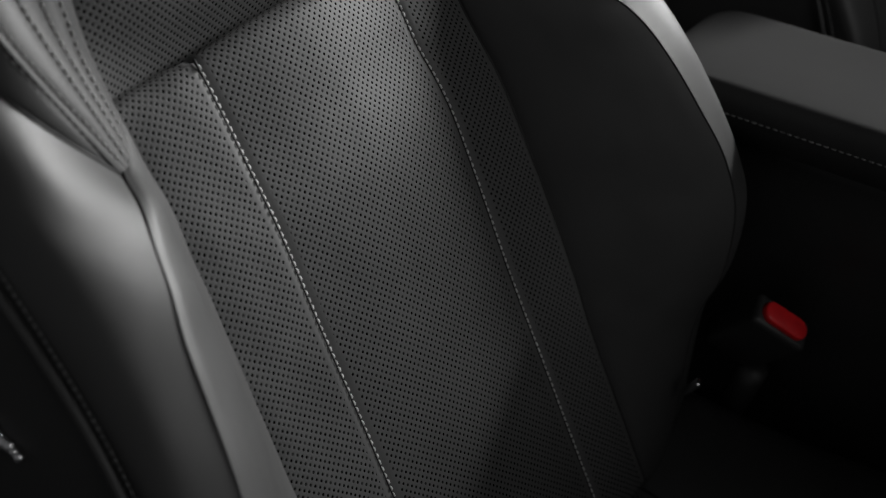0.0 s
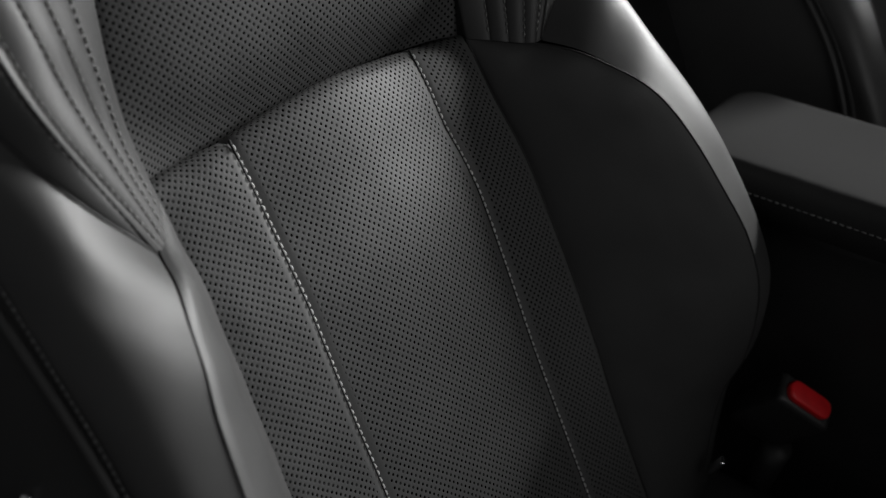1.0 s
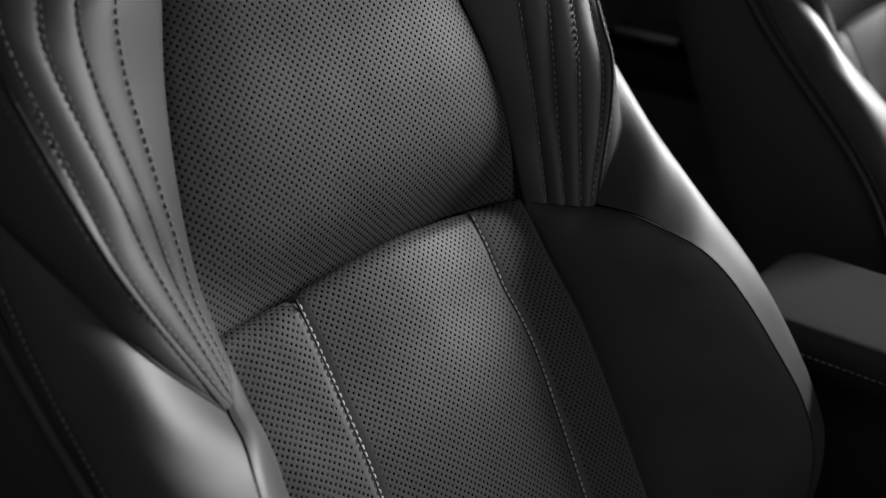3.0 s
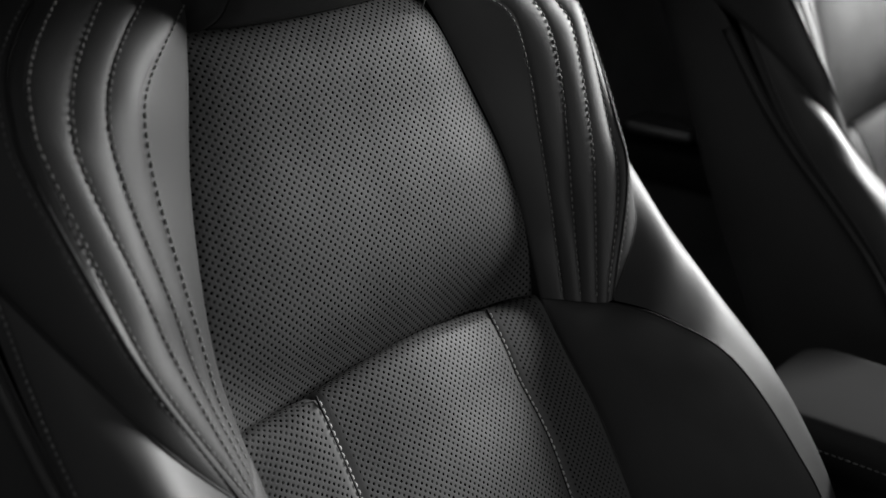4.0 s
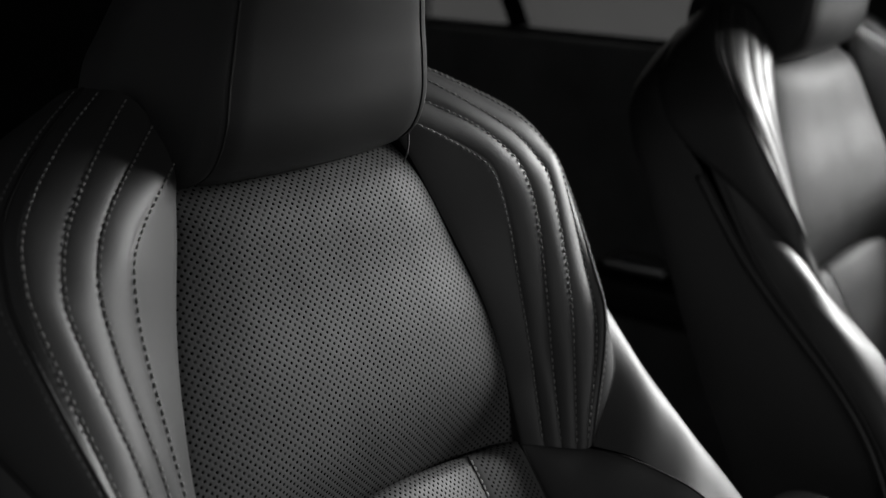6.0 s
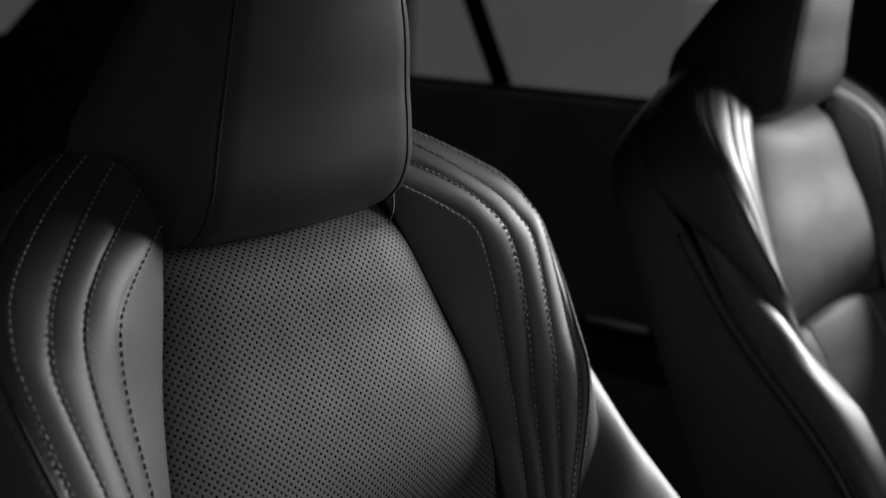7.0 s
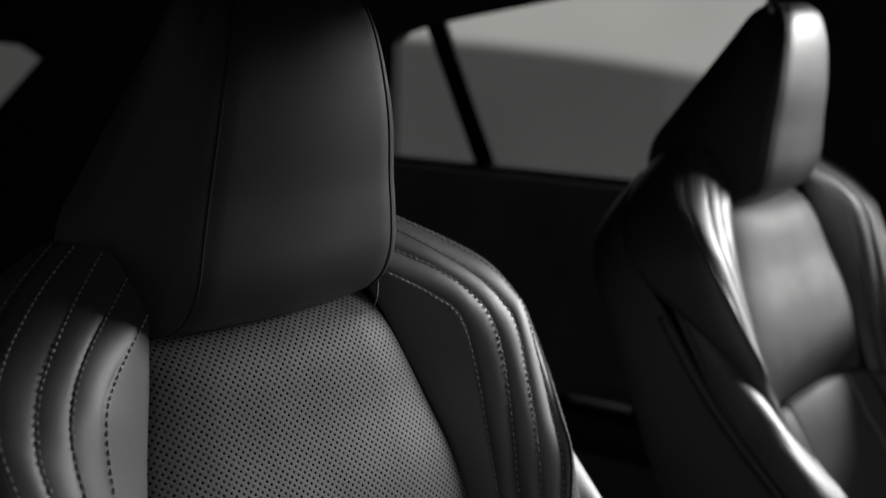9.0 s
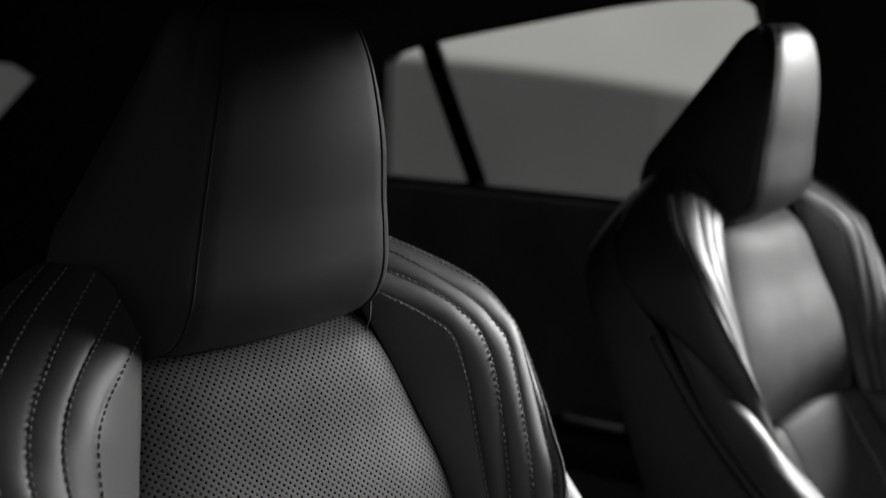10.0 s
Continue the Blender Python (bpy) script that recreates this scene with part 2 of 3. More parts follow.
def stitches(line, pitch, length, width, lift, out=(0, -1, 0.3)):
    """A row of sewn stitches, each a small spindle, along a dense line of points."""
    s = np.r_[0, np.cumsum(np.linalg.norm(np.diff(line, axis=0), axis=1))]
    bm = bmesh.new()
    rnd = random.Random(4)
    o = np.array(out, float)
    o /= np.linalg.norm(o)
    at = lambda q: np.array([np.interp(q, s, line[:, k]) for k in range(3)])
    q = pitch
    while q < s[-1] - pitch:
        a, b = at(q - length / 2), at(q + length / 2)
        d = (b - a) / np.linalg.norm(b - a)
        side = np.cross(d, o)
        side /= np.linalg.norm(side)
        up = np.cross(side, d)
        w = width * rnd.uniform(0.85, 1.12)
        a = a + side * rnd.uniform(-1, 1) * width * 0.15
        rings = []
        for f, r in ((0.0, 0.35), (0.2, 0.9), (0.5, 1.0), (0.8, 0.9), (1.0, 0.35)):
            c = a + (b - a) * f + o * lift * (1 - (2 * f - 1) ** 4)
            rings.append([bm.verts.new(c + w * r * (math.cos(k) * side + math.sin(k) * up)) for k in (0, 1.257, 2.513, 3.77, 5.027)])
        for r0, r1 in zip(rings, rings[1:]):
            for k in range(5):
                bm.faces.new([r0[k], r0[(k + 1) % 5], r1[(k + 1) % 5], r1[k]])
        bm.faces.new(rings[0][::-1])
        bm.faces.new(rings[-1])
        q += pitch
    return bm


def box(x0, x1, y0, y1, z0, z1, bevel=0.0, segments=3):
    bm = bmesh.new()
    bmesh.ops.create_cube(bm, size=1)
    for v in bm.verts:
        v.co = Vector(((x0 + x1) / 2 + v.co.x * (x1 - x0), (y0 + y1) / 2 + v.co.y * (y1 - y0), (z0 + z1) / 2 + v.co.z * (z1 - z0)))
    if bevel:
        bmesh.ops.bevel(bm, geom=bm.edges[:], offset=bevel, segments=segments, profile=0.6, affect="EDGES")
    return bm


def plate(outer, holes, x0, x1):
    """A slab between two x planes, with its outline and its holes given as (y, z) loops."""
    bm = bmesh.new()
    for ring in (outer, *holes):
        vs = [bm.verts.new((x0, y, z)) for y, z in ring]
        for a, b in zip(vs, vs[1:] + vs[:1]):
            bm.edges.new((a, b))
    bmesh.ops.triangle_fill(bm, edges=bm.edges[:], use_beauty=True)
    ext = bmesh.ops.extrude_face_region(bm, geom=bm.faces[:])
    for v in [g for g in ext["geom"] if isinstance(g, bmesh.types.BMVert)]:
        v.co.x = x1
    bmesh.ops.recalc_face_normals(bm, faces=bm.faces[:])
    return bm


def thing(name, label, category, group="", kind=""):
    return tagged(new(name), label, category, group, kind)


# ---- the setting ----
SILL = 0.468
REAR_PANE = [(0.884, SILL), (0.882, 0.655), (0.862, 0.672), (0.819, 0.684), (0.751, 0.698), (0.603, 0.727), (0.468, 0.748), (0.361, 0.759),
             (0.262, 0.762), (0.236, 0.748), (0.226, 0.715), (0.232, SILL)]
# unseen front opening: its top and stepped sill are shaped to trim the softbox light
FRONT_PANE = [(-0.26, 0.445), (-0.02, 0.445), (-0.03, 0.80), (-0.10, 0.832), (-0.60, 0.832), (-1.15, 0.70), (-1.34, 0.545), (-0.42, 0.530)]
QUARTER_PANE = [(1.83, 0.60), (1.90, 0.628), (2.10, 0.635), (2.14, 0.46), (2.02, 0.47), (1.90, 0.55)]
wall = part("wall_far_side", plate([(-2.0, -0.4), (2.9, -0.4), (2.9, 0.86), (-2.0, 0.86)], [REAR_PANE, FRONT_PANE, QUARTER_PANE], 1.08, 1.10), TRIM, smooth=False)
tagged(wall, "dark trimmed body side with window openings", "car body", kind="structure")
tagged(part("floor", box(-0.42, 1.13, -2.0, 2.9, -0.42, -0.36), CARPET, smooth=False), "dark carpeted car floor", "floor", kind="structure")
# its unseen front edge is carried forward to keep the headrests in shade
tagged(part("ceiling", box(-0.36, 1.13, -1.08, 2.9, 0.862, 0.90, 0.01), HEADLINER, smooth=False), "dark cloth headliner under the roof", "ceiling", kind="structure")
tagged(part("wall_rear", box(-0.36, 1.08, 2.84, 2.9, -0.36, 0.86), TRIM, smooth=False), "dark trim closing the rear", "car body", kind="structure")
# unseen wall, added to cut the fill lamp's light low on the seats
tagged(part("wall_front", box(-0.36, 1.08, -1.06, -1.0, -0.36, 0.49, 0.02), TRIM, smooth=False), "plain dark unseen wall closing the front, added as a light block", "dashboard", kind="structure")
near_sill = part("wall_near_side", plate([(0.42, -0.36), (2.9, -0.36), (2.9, 0.86), (0.42, 0.86)], [[(0.47, 0.44), (0.47, 0.76), (1.00, 0.74), (1.18, 0.62), (1.20, 0.44)]],
                                              -0.42, -0.37), TRIM, smooth=False)
tagged(near_sill, "dark body side behind the open door", "car body", kind="structure")
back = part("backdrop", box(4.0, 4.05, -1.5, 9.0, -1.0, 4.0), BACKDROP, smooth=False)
tagged(back, "grey studio wall with its lit upper field painted as glow", "backdrop", kind="structure")
tagged(part("ground", box(-6, 9, -8, 10, -0.62, -0.57), TRIM, smooth=False), "dark studio floor", "floor", kind="structure")
pillar = part("trim", box(1.045, 1.08, -0.03, 0.222, 0.40, 0.86, 0.012), PLASTIC)
tagged(pillar, "smooth dark plastic pillar cover between the doors", "pillar trim", kind="structure")


def pane_ring(loop, x0, x1, width):
    """A rubber seal running round a pane's opening."""
    p = np.array(loop, float)
    c = p.mean(0)
    inner = [tuple(c + (q - c) * (1 - width / np.linalg.norm(q - c))) for q in p]
    return plate([tuple(q) for q in p], [inner], x0, x1)


for name, loop, words in (("window_1", REAR_PANE, "rear door window with a slanting black divider"), ("window_2", FRONT_PANE, "front door window"),
                          ("window_3", QUARTER_PANE, "small rear quarter window")):
    win = thing(name, words, "window", kind="structure")
    part("window_seal", pane_ring(loop, 1.077, 1.098, 0.006), RUBBER, win, smooth=False)
    pane = part("pane", plate(loop, [], 1.0995, 1.1025), GLASS, win, smooth=False)
    pane.visible_shadow = False
    if name == "window_1":
        part("divider", plate([(0.714, SILL - 0.004), (0.674, SILL - 0.004), (0.783, 0.693), (0.820, 0.687)], [], 1.090, 1.098), RUBBER, win, smooth=False)


def rear_door():
    door = thing("rear_door", "dark padded rear door with an armrest and a metal pull", "car door")
    part("panel", box(1.058, 1.079, 0.05, 1.05, -0.30, 0.462, 0.008), DOOR_TRIM, door)
    part("ledge", box(0.995, 1.062, 0.10, 0.95, 0.075, 0.135, 0.015), PLASTIC, door)
    part("pull_handle", box(1.005, 1.059, 0.372, 0.478, 0.142, 0.160, 0.006), SATIN, door, "satin metal door pull")
    return door


rear_door()


def rear_bench():
    bench = thing("rear_bench", "dark leather rear bench seat", "car seat")
    part("cushion", box(-0.34, 1.02, 0.62, 1.15, -0.25, 0.03, 0.06, 5), TRIM, bench)
    bm = box(-0.34, 1.02, 1.16, 1.34, 0.0, 0.26, 0.06, 5)
    for v in bm.verts:
        v.co.y += 0.30 * max(v.co.z, 0)
    part("backrest", bm, TRIM, bench)
    return bench


rear_bench()


# ---- front seats ----
INS = [(0.084, 0.087, 0.545), (0.094, 0.077, 0.523), (0.103, 0.067, 0.5), (0.12, 0.05, 0.453), (0.132, 0.032, 0.407), (0.137, 0.017, 0.359), (0.134, 0.001, 0.314)]
ST1 = [(0.084, 0.084, 0.545), (0.108, 0.07, 0.533), (0.138, 0.054, 0.515), (0.153, 0.043, 0.5), (0.158, 0.033, 0.468), (0.156, 0.022, 0.428), (0.153, 0.008, 0.378), (0.151, 0.001, 0.35), (0.144, -0.012, 0.313)]
ST2 = [(0.096, 0.092, 0.561), (0.122, 0.077, 0.546), (0.147, 0.062, 0.532), (0.166, 0.049, 0.516), (0.178, 0.036, 0.496), (0.179, 0.023, 0.463), (0.171, 0.008, 0.412), (0.165, -0.002, 0.37), (0.151, -0.022, 0.312)]
ST3 = [(0.104, 0.103, 0.575), (0.13, 0.088, 0.56), (0.159, 0.07, 0.541), (0.183, 0.053, 0.522), (0.196, 0.039, 0.503), (0.2, 0.027, 0.483), (0.19, 0.004, 0.426), (0.182, -0.008, 0.387), (0.158, -0.03, 0.311)]
ST4 = [(0.114, 0.113, 0.578), (0.15, 0.095, 0.561), (0.183, 0.075, 0.542), (0.204, 0.058, 0.526), (0.214, 0.044, 0.509), (0.217, 0.031, 0.49), (0.208, 0.002, 0.426), (0.198, -0.017, 0.383), (0.163, -0.035, 0.311)]
PIPE = [(0.118, 0.122, 0.578), (0.155, 0.103, 0.561), (0.189, 0.082, 0.542), (0.21, 0.064, 0.526), (0.22, 0.048, 0.507), (0.223, 0.034, 0.487), (0.214, -0.001, 0.425), (0.204, -0.02, 0.386), (0.168, -0.036, 0.312)]
FLANGE = [(0.125, 0.155, 0.555), (0.185, 0.14, 0.538), (0.23, 0.122, 0.514), (0.25, 0.103, 0.488), (0.251, 0.08, 0.462), (0.242, 0.042, 0.434), (0.227, 0.005, 0.398), (0.206, -0.027, 0.358), (0.168, -0.0365, 0.3115)]
ARC_TOP = [(0.134, 0.001, 0.314), (0.147, -0.015, 0.312), (0.165, -0.036, 0.310)]
ARC_LOW = [(0.165, -0.036, 0.31), (0.176, -0.059, 0.307), (0.188, -0.08, 0.298), (0.198, -0.099, 0.288), (0.207, -0.115, 0.273), (0.214, -0.134, 0.25), (0.221, -0.155, 0.219), (0.23, -0.177, 0.18), (0.232, -0.19, 0.138), (0.223, -0.191, 0.09), (0.208, -0.182, 0.05), (0.19, -0.185, -0.05)]
BAND_MID = [(0.2069, -0.0194, 0.364), (0.2168, -0.0418, 0.346), (0.2237, -0.061, 0.327), (0.2297, -0.081, 0.309), (0.2351, -0.1016, 0.287), (0.2418, -0.1258, 0.257), (0.25, -0.1488, 0.218), (0.2545, -0.1739, 0.172), (0.254, -0.1865, 0.137), (0.2466, -0.1866, 0.09), (0.234, -0.176, 0.05), (0.218, -0.178, -0.05)]
BAND_OUT = [(0.25, 0.0612, 0.44), (0.25, 0.0184, 0.38), (0.25, -0.014, 0.343), (0.25, -0.043, 0.314), (0.2503, -0.0733, 0.284), (0.2515, -0.1025, 0.252), (0.2543, -0.1274, 0.216), (0.2579, -0.148, 0.17), (0.258, -0.157, 0.13), (0.2552, -0.157, 0.09), (0.248, -0.15, 0.05), (0.24, -0.155, -0.05)]
EDGE = [(0.134, 0.001, 0.314), (0.1365, -0.021, 0.277), (0.140, -0.045, 0.241), (0.141, -0.067, 0.202), (0.142, -0.088, 0.161), (0.142, -0.113, 0.110), (0.142, -0.135, 0.06), (0.142, -0.19, -0.05)]
SEWN = [(0.0795, 0.0085, 0.3205), (0.080, -0.006, 0.299), (0.080, -0.020, 0.276), (0.0815, -0.035, 0.255), (0.082, -0.049, 0.232), (0.082, -0.074, 0.180), (0.081, -0.099, 0.128), (0.081, -0.133, 0.060), (0.081, -0.188, -0.05)]
MIDDLE = [(0.0, 0.004, 0.328), (0.0, -0.011, 0.305), (0.0, -0.025, 0.280), (0.0, -0.040, 0.257), (0.0, -0.054, 0.233), (0.0, -0.078, 0.180), (0.0, -0.102, 0.128), (0.0, -0.136, 0.060), (0, -0.191, -0.05)]
SPINE = [(0.15, 0.165, 0.53), (0.225, 0.155, 0.498), (0.258, 0.132, 0.46), (0.268, 0.105, 0.415), (0.27, 0.06, 0.3), (0.27, 0.015, 0.2), (0.268, -0.03, 0.1), (0.266, -0.05, 0.05), (0.262, -0.095, -0.05)]


def backrest(seat):
    """The seat back: perforated inserts, fanned pleats, side bolsters, seams and threads, the same on both sides."""
    # upper insert, set back between the bolsters
    edge = np.vstack([[(0.080, 0.096, 0.556)], np.array(INS), [(0.132, 0.004, 0.285)]])
    low = np.clip((0.42 - edge[:, 2]) / 0.1, 0, 1)
    tuck = np.clip((0.385 - edge[:, 2]) / 0.070, 0, 1) ** 1.7

    under = np.clip((edge[:, 2] - 0.504) / 0.030, 0, 1.5) ** 1.5

    def insert_row(w):
        round_off = min(1.0, abs(w)) ** 5
        proud = 0.0032 - 0.0022 * w - 0.0115 * (1 - round_off) * (1 - 0.6 * tuck - 0.6 * np.minimum(under, 1)) + 0.020 * under + 0.016 * max(0.0, abs(w) - 1.0) * 10
        return np.stack([edge[:, 0] * w * (1 + 0.07 * low), edge[:, 1] + proud + 0.028 * (1 - 0.85 * round_off) * tuck, edge[:, 2]], 1)
    rows = [insert_row(w) for w in (-1.10, -1.03, -0.97, -0.90, -0.80, -0.62, -0.35, 0.0, 0.35, 0.62, 0.80, 0.90, 0.97, 1.03, 1.10)]
    part("upper_insert", sheet(loft(rows, 60, 64, ripple=0.0004)), PERFORATED, seat, "perforated leather upper insert")
    # lower insert: one wide middle field and two side strips, rolled into the seam at the top
    roll = lambda c, k=1.0: [(c[0][0], c[0][1] + 0.022 * k, c[0][2] - 0.018 * k), (c[0][0], c[0][1] + 0.011 * k, c[0][2] - 0.007 * k), (c[0][0], c[0][1], c[0][2] - 0.003 * k)] + list(c[1:])
    sewn = {1: [(x + 0.0045, y, z) for x, y, z in SEWN], -1: [(x - 0.0055, y, z) for x, y, z in SEWN]}
    part("lower_insert", sheet(loft([mirror(roll(sewn[-1])), roll(MIDDLE), roll(sewn[1])], 70, 44, 0.0026, 0.34, ripple=0.0004), upright=True), PERFORATED, seat, "perforated leather middle field")
    for side in (1, -1):
        a, b = sided(roll(sewn[side]), side), sided(roll([(x, y + (0.009 if side < 0 else 0.0), z) for x, y, z in EDGE], 0.5), side)
        part("side_strip", sheet(loft([a, b], 66, 24, 0.0026, 0.40, ripple=0.0009), upright=True), PERFORATED, seat, "perforated leather strip beside the seam")
        line = curve_points(sided(sewn[side], side), 300)
        part("seam", tube(line + np.array([0, 0.0002, 0]), 0.0008, 120), SEAM, seat)
        part("stitching", stitches(line + np.array([0, -0.0010, 0.0003]), 0.0046, 0.0034, 0.00066, 0.0004), THREAD, seat, "pale contrast stitching")
        # pleats fanning out of the corner, each with a row of stitches beside its groove
        folds = (INS, ST1, ST2, ST3, ST4, PIPE)
        for k, (c0, c1) in enumerate(zip(folds, folds[1:])):
            swell, power = ((0.0014, 0.5), (0.0020, 0.85), (0.0020, 0.85), (0.0020, 0.85), (0.0008, 0.6))[k]
            g = loft([sided(c0, side), sided(c1, side)], 70, 18, swell * (1.1 if side > 0 else 0.85), power)
            part("pleat", sheet(g), LEATHER, seat)
            if k < 4:
                n = grid_normals(g)[:, -2]
                n = n if (n.mean(0) @ np.array([0, -1, 0.3])) > 0 else -n
                part("pleat_stitching", stitches(curve_points(g[:, -2] + n * 0.0003, 400), 0.0049, 0.0033, 0.00058, 0.0003, n.mean(0)), GREY_THREAD, seat, "grey thread along a pleat")
        inner = sided([(x + 0.012, y + 0.04, z) for x, y, z in INS], side)
        part("insert_wall", sheet(loft([inner, sided(INS, side)], 40, 4), out=(-side, 0, 0)), LEATHER, seat)
        g = loft([sided(PIPE, side), sided(FLANGE, side)], 70, 18, 0.006, 0.6, (side, -0.5, 0))
        part("pleat_stitching", stitches(curve_points((g[:, 1] + np.array([side * 0.0001, -0.0001, 0]))[::3], 260), 0.0050, 0.0034, 0.0005, 0.0003, (side, -0.6, 0)), DARK_THREAD, seat, "grey thread along a pleat")
        part("piping", tube(sided(PIPE, side), 0.0014, 120), SEAM, seat, "dark piping")
        # outer upper cheek, outer lower band (pressed flatter on the door side), inner bolster face
        crest = [(x + (0.005 * min(max((0.30 - z) / 0.08, 0), 1) if side > 0 else 0.0), y + (0.006 if side < 0 else 0.004), z) for x, y, z in BAND_MID]
        part("cheek", sheet(loft([sided(PIPE, side), sided(FLANGE, side)], 50, 18, 0.006, 0.6, (side, -0.5, 0)), (side, -0.5, 0)), LEATHER, seat)
        band = loft([sided(ARC_LOW, side), sided(crest, side), sided(BAND_OUT, side)], 60, 24, 0.0009 if side < 0 else 0.0024, 0.5 if side < 0 else 0.7, (side, -1, 0), 0.0004)
        # its head is drawn up to the cheek's lower edge
        rim_line = curve_points(sided(FLANGE[:3:-1], side), 300)
        nearest = np.maximum.accumulate([int(np.argmin(np.linalg.norm(rim_line - q, axis=1))) for q in band[0]])
        head_line = rim_line[nearest]
        ease = np.clip(1 - np.arange(60) / 14, 0, 1) ** 1.5
        band = band + ease[:, None, None] * (head_line - band[0])[None]
        part("outer_band", sheet(band, (side, -1, 0)), LEATHER, seat, "smooth leather outer band")
        part("bolster", sheet(loft([sided(EDGE, side), sided(ARC_TOP[:-1] + ARC_LOW, side)], 64, 24, 0.005 if side > 0 else 0.008, 0.6, (-side, -1, 0), 0.0008), (-side, -1, 0)), LEATHER, seat, "smooth leather side bolster")
        part("seam", tube(sided(ARC_TOP[:-1] + ARC_LOW, side), 0.0008, 140), SEAM, seat)
        part("seam", tube(sided(FLANGE[4:], side), 0.0011, 90), SEAM, seat)
        part("seam", tube(sided(EDGE, side), 0.0012, 80), SEAM, seat)
        n = grid_normals(band)[:, -3]
        n = n if (n.mean(0) @ np.array([side, -1, 0])) > 0 else -n
        part("band_stitching", stitches(curve_points((band[:, -3] + n * 0.0010)[::3], 260), 0.0040, 0.0028, 0.0007, 0.0006, (side, -1, 0)), DARK_THREAD, seat, "grey thread along the outer band")
        part("seam", tube(sided(BAND_OUT, side), 0.0012, 120), SEAM, seat)
        part("piping", tube(sided([(x + 0.0035, y + 0.0035, z - 0.003) for x, y, z in BAND_OUT], side), 0.0028, 120, 8), LEATHER, seat, "leather piping")
        # side panel and back
        part("side_panel", sheet(loft([sided(FLANGE[:5] + BAND_OUT, side), sided(SPINE, side)], 50, 12, 0.004, 0.6, (side, 0, 0)), (side, 0, 0)), LEATHER, seat)
    hind = [(x * 0, y + 0.035, z) for x, y, z in SPINE]
    part("back_panel", sheet(loft([mirror(SPINE), hind, SPINE], 40, 20), (0, 1, 0)), PLASTIC, seat, "dark moulded back panel")
    front_rim = [mirror(ST4[0]), mirror(INS[0]), (0, 0.098, 0.566), INS[0], ST4[0]]
    back_rim = [mirror(SPINE[0]), (-0.08, 0.185, 0.536), (0, 0.19, 0.538), (0.08, 0.185, 0.536), SPINE[0]]
    part("top_panel", sheet(loft([front_rim, back_rim], 40, 10, 0.006, 0.6, (0, 0, 1)), (0, 0, 1)), LEATHER, seat)


def headrest(seat):
    """A forward-leaning wedge: a soft front between two piped edges, and sides that run back to a sloping rear."""
    levels = [(0.521, 0.098, 0.084, 0.166), (0.525, 0.079, 0.0875, 0.174), (0.536, 0.0630, 0.0885, 0.182), (0.556, 0.0535, 0.0875, 0.190), (0.582, 0.0510, 0.085, 0.185), (0.602, 0.050, 0.082, 0.172), (0.641, 0.047, 0.077, 0.144),
              (0.680, 0.0475, 0.069, 0.117), (0.704, 0.051, 0.0625, 0.101), (0.716, 0.055, 0.055, 0.091), (0.722, 0.062, 0.044, 0.082)]
    levels = [(z, y, h + 0.003, b) for z, y, h, b in levels]
    side_mid = [(h + 0.010, y * 0.5 + b * 0.5, z) for z, y, h, b in levels]
    rear = [(h * 0.92, b - 0.006, z) for z, y, h, b in levels]
    spine = [(0, b + 0.004, z) for z, y, h, b in levels]
    front_mid = [(0, y - 0.004, z) for z, y, h, b in levels]
    lip = [(h - 0.008, y - 0.001, z) for z, y, h, b in levels]
    ridge = [(h + 0.0055 - 0.003 * min(max((z - 0.65) / 0.05, 0), 1), y + 0.009, z) for z, y, h, b in levels]
    head = part("headrest", sheet(loft([mirror(lip), front_mid, lip], 50, 24, 0.004, 0.35)), LEATHER, seat, "smooth black leather headrest")
    head.location.x = 0.004
    part("piping_end", tube([(0.0895, 0.0700, 0.536), (0.0870, 0.0670, 0.526), (0.0835, 0.0650, 0.519), (0.0800, 0.0655, 0.512)], 0.0007, 24), LEATHER, head, "loose end of the piping")
    for side in (1, -1):
        part("cheek", sheet(loft([sided(ridge, side), sided(side_mid, side), sided(rear, side)], 50, 16, 0.003, 0.4, (side, 0, 0)), (side, 0, 0)), LEATHER, head)
        part("border", sheet(loft([sided(lip, side), sided(ridge, side)], 50, 8, 0.0025, 0.5, (side, -1, 0)), (side, -1, 0)), LEATHER, head)
        part("seam", tube(sided(lip, side), 0.0010, 90), SEAM, head)
        if side > 0:
            part("piping", tube([(x + 0.0005, y, z) for x, y, z in ridge], 0.0014, 100), LEATHER, head)
        part("post", tube([(side * 0.045, 0.115, 0.47), (side * 0.045, 0.118, 0.54), (side * 0.045, 0.12, 0.56)], 0.006, 8, 12), CHROME, head, "steel headrest post")
    part("rear_face", sheet(loft([mirror(rear), spine, rear], 50, 16), (0, 1, 0)), LEATHER, head)
    t = levels[-1]
    part("crown", sheet(loft([[(-t[2], t[1], t[0]), (0, t[1] - 0.004, t[0]), (t[2], t[1], t[0])], [(-t[2] * 0.95, t[3], t[0]), (0, t[3] + 0.004, t[0]), (t[2] * 0.95, t[3], t[0])]], 16, 8, 0.003, 0.5, (0, 0, 1)), (0, 0, 1)), LEATHER, head)
    b = levels[0]
    part("underside", sheet(loft([[(-b[2], b[1], b[0]), (0, b[1] - 0.004, b[0]), (b[2], b[1], b[0])], [(-b[2] * 0.92, b[3], b[0]), (0, b[3], b[0]), (b[2] * 0.92, b[3], b[0])]], 16, 8), (0, 0, -1)), LEATHER, head)


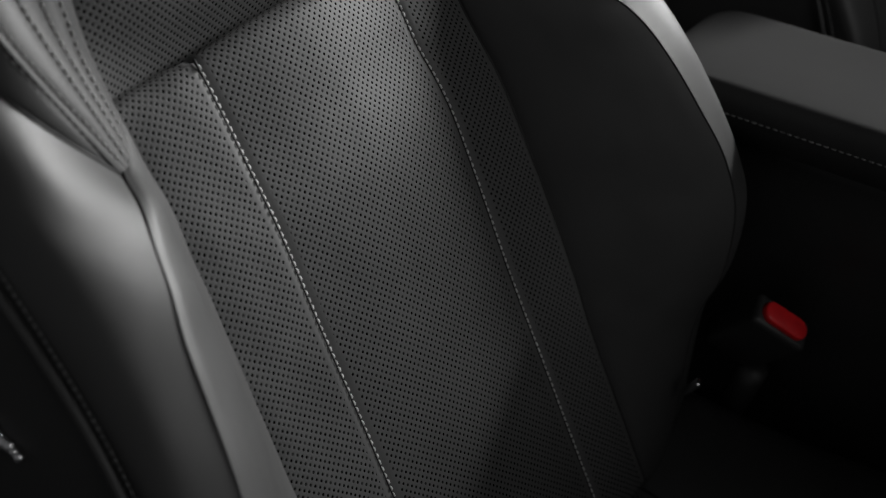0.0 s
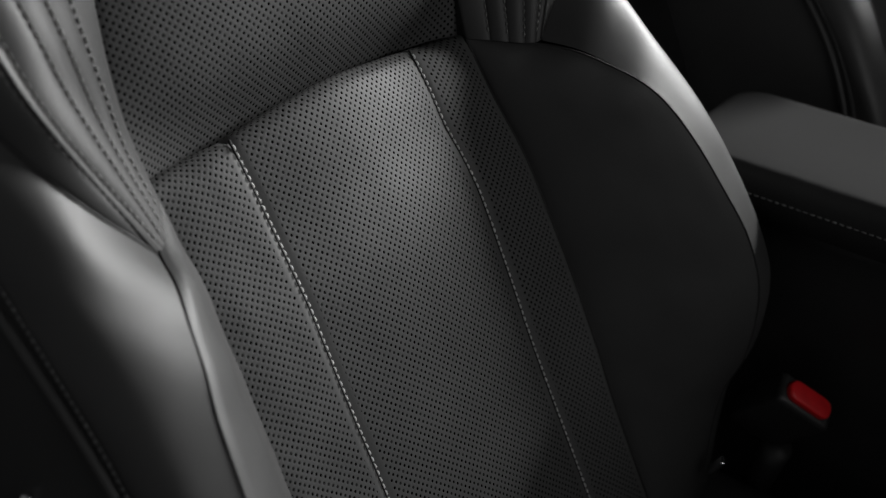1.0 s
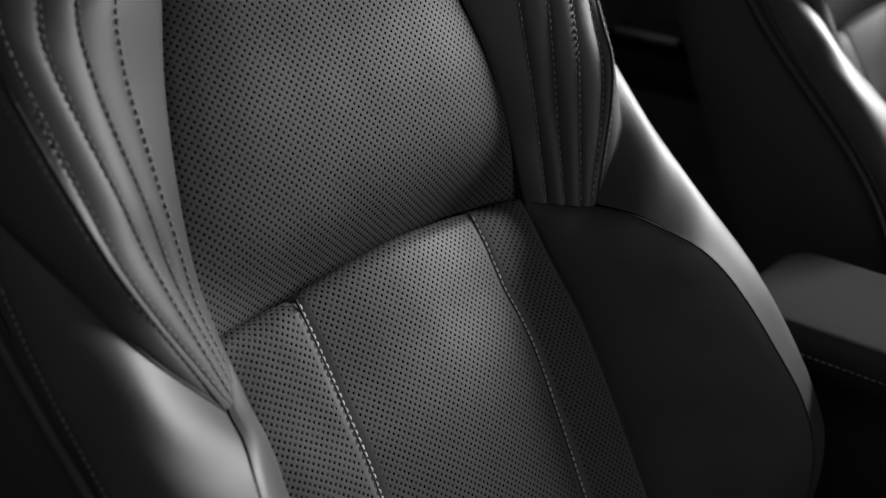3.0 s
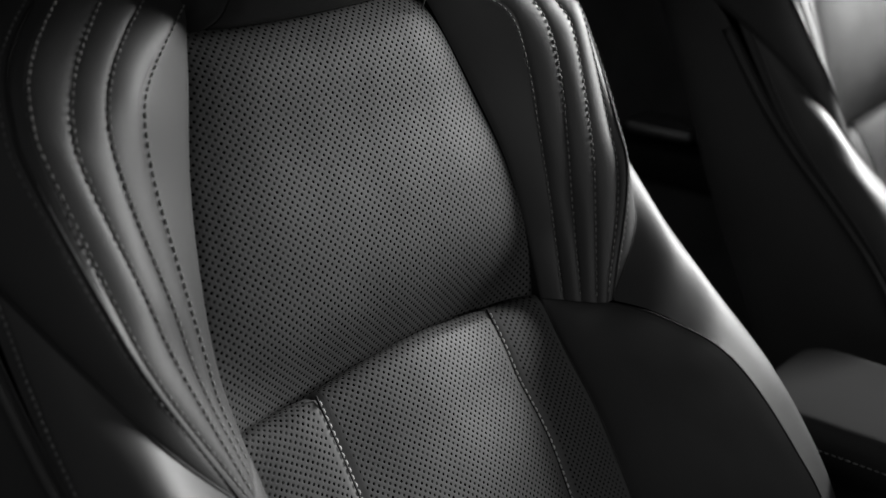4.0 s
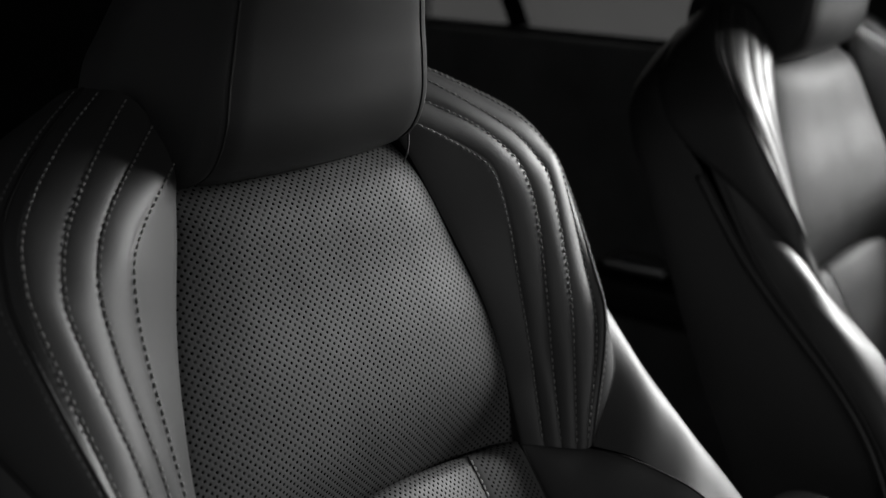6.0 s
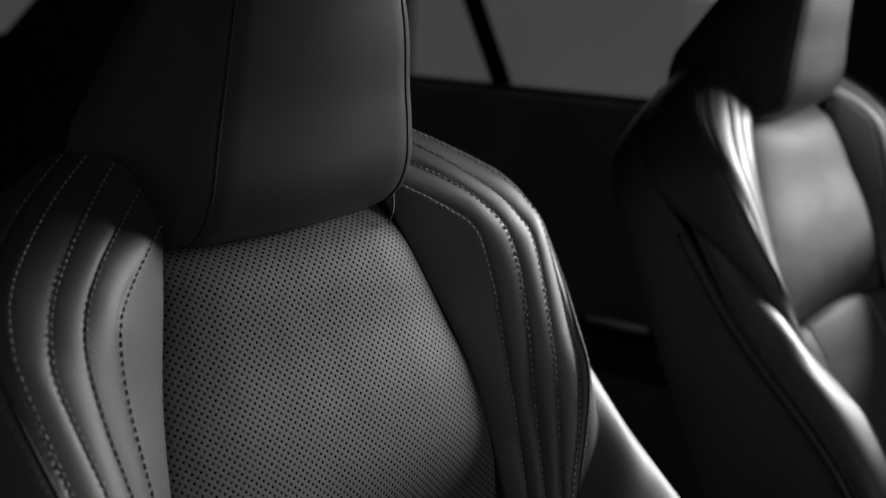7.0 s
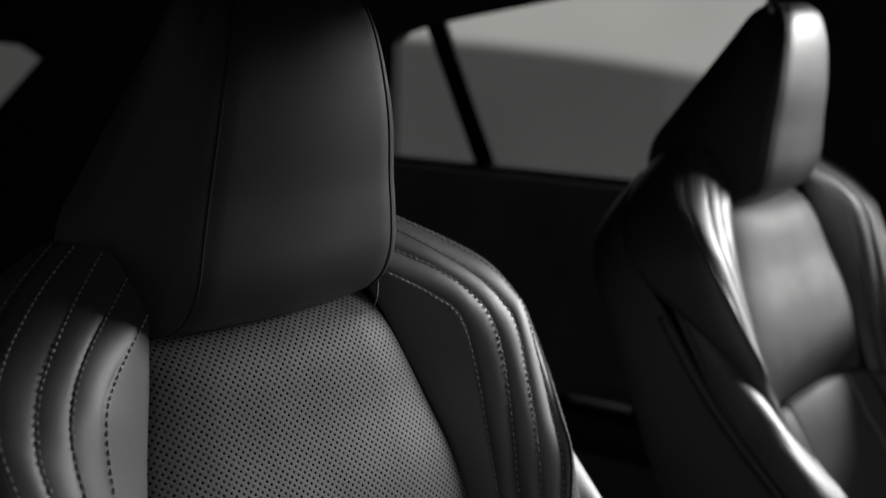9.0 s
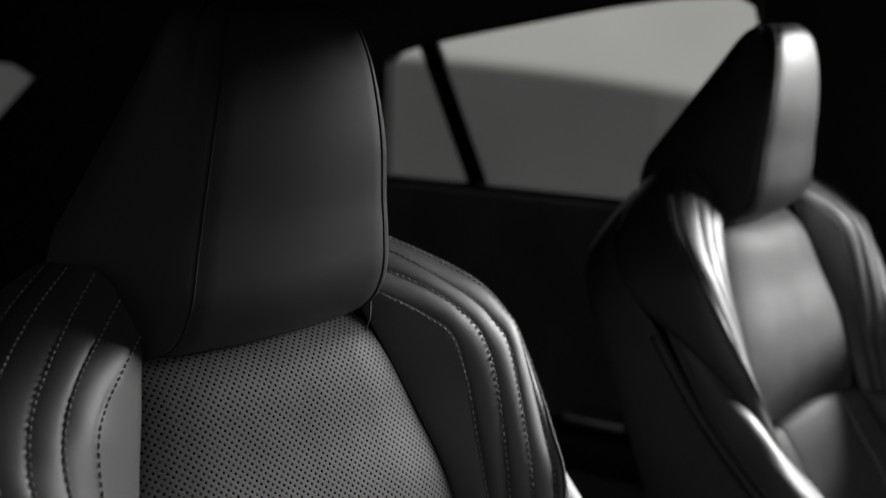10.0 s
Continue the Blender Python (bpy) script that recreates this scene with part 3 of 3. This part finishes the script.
def cushion(seat):
    """The seat cushion with its perforated middle, raised side bolsters and plastic base."""
    def row(x, lift):
        return [(x, -0.12, -0.055 + lift * 0.2), (x, -0.17, -0.060 + lift * 0.6), (x, -0.27, -0.070 + lift), (x, -0.45, -0.055 + lift), (x, -0.60, -0.035 + lift * 0.8), (x, -0.65, -0.06 + lift * 0.5), (x, -0.665, -0.13)]
    part("cushion_insert", sheet(loft([row(-0.14, 0.006), row(0, 0.0), row(0.14, 0.006)], 40, 20), (0, 0, 1)), PERFORATED, seat, "perforated leather cushion insert")
    for side in (1, -1):
        part("cushion_bolster", sheet(loft([row(side * 0.14, 0.006), row(side * 0.19, 0.034), row(side * 0.235, 0.030), row(side * 0.262, -0.03)], 40, 18, 0.004, 0.4, (0, 0, 1)), (0, 0, 1)), LEATHER, seat)
        part("seam", tube(row(side * 0.14, 0.006), 0.0014, 80), SEAM, seat)
        part("side_cover", box(min(side * 0.255, side * 0.275), max(side * 0.255, side * 0.275), -0.64, 0.0, -0.24, -0.085, 0.008), PLASTIC, seat, "black plastic seat side cover")
    part("base", box(-0.25, 0.25, -0.64, -0.02, -0.25, -0.10, 0.02), PLASTIC, seat)
    for side in (1, -1):
        part("rail", box(side * 0.2 - 0.025, side * 0.2 + 0.025, -0.66, 0.10, -0.36, -0.235, 0.006), PLASTIC, seat, "steel seat rail")


seat = thing("front_seat", "black perforated leather car seat with pale stitching", "car seat", "front seats")
backrest(seat)
headrest(seat)
cushion(seat)
far_seat = copy_thing(seat, pose(0.745, 0.0, -0.004))
for piece in far_seat.children:
    if piece.name.startswith("headrest"):
        # this headrest is turned a little towards the window on its posts
        piece.matrix_basis = pose(0.008, 0.09, 0) @ pose(0, 0, 0, 0, 0, 4) @ pose(0, -0.09, 0)


# ---- console, buckle and small fittings ----
def console():
    """Centre console with a padded, stitched armrest lid, rounded at its rear corners."""
    thing_ = thing("centre_console", "dark centre console with a padded stitched armrest lid", "console")
    part("body", box(0.305, 0.412, -0.95, -0.085, -0.36, 0.158, 0.012), PLASTIC, thing_)
    bm = box(0.290, 0.425, -0.52, -0.072, 0.161, 0.200, 0.0)
    upright = [e for e in bm.edges if abs(e.verts[0].co.z - e.verts[1].co.z) > 0.01]
    bmesh.ops.bevel(bm, geom=upright, offset=0.03, segments=6, profile=0.5, affect="EDGES")
    rim = [e for e in bm.edges if abs(e.verts[0].co.z - e.verts[1].co.z) < 1e-5 and e.verts[0].co.z > 0.195]
    bmesh.ops.bevel(bm, geom=rim, offset=0.012, segments=5, profile=0.5, affect="EDGES")
    lid = part("armrest_lid", bm, VINYL, thing_, "padded matt armrest lid")
    line = curve_points([(0.2895, -0.50, 0.180), (0.2895, -0.30, 0.180), (0.2895, -0.10, 0.180)], 200)
    part("stitching", stitches(line, 0.0055, 0.004, 0.0006, 0.0004, (-1, 0, 0)), GREY_THREAD, lid)
    return thing_


console()


def buckle():
    """Seat-belt buckle standing between the seat and the console, its red button on top."""
    b = thing("seat_belt_buckle", "black seat belt buckle with a red release button", "buckle")
    m = pose(0.2553, -0.2319, 0.0481, 38, -22, 16)
    bm = box(-0.013, 0.013, -0.025, 0.025, -0.060, 0.0, 0.005)
    bmesh.ops.transform(bm, matrix=m, verts=bm.verts[:])
    case = part("case", bm, PLASTIC, b)
    bm = box(-0.0085, 0.0085, -0.020, 0.020, -0.004, 0.0050)
    upright = [e for e in bm.edges if abs(e.verts[0].co.z - e.verts[1].co.z) > 0.004]
    bmesh.ops.bevel(bm, geom=upright, offset=0.0080, segments=6, profile=0.5, affect="EDGES")
    rim = [e for e in bm.edges if min(v.co.z for v in e.verts) > 0.0045]
    bmesh.ops.bevel(bm, geom=rim, offset=0.0018, segments=3, profile=0.5, affect="EDGES")
    bmesh.ops.transform(bm, matrix=m, verts=bm.verts[:])
    part("release_button", bm, RED, case, "red plastic release button")
    part("stalk", tube([(0.262, -0.215, -0.01), (0.268, -0.19, -0.10), (0.272, -0.16, -0.22)], 0.012, 12, 10), PLASTIC, b)
    bm = box(-0.0035, 0.0035, -0.010, 0.010, -0.002, 0.002, 0.0015)
    bmesh.ops.transform(bm, matrix=pose(0.187, -0.197, 0.0135, -65, -20, 25), verts=bm.verts[:])
    part("anchor_tab", bm, CHROME, b, "small metal tab")
    return b


buckle()


# small chrome beads, added as glints on the door-side face of the near seat
for y, z, r in ((-0.045, 0.228, 0.0022), (-0.048, 0.2235, 0.0016), (-0.0495, 0.2205, 0.0026), (-0.0545, 0.2205, 0.0020), (-0.057, 0.2185, 0.0016), (-0.060, 0.2165, 0.0016)):
    bm = bmesh.new()
    bmesh.ops.create_uvsphere(bm, u_segments=12, v_segments=8, radius=r * 1.7)
    bmesh.ops.transform(bm, matrix=Matrix.Translation((-0.2665, y, z)), verts=bm.verts[:])
    part("glint_bead", bm, CHROME, seat, "small chrome bead added for a glint")
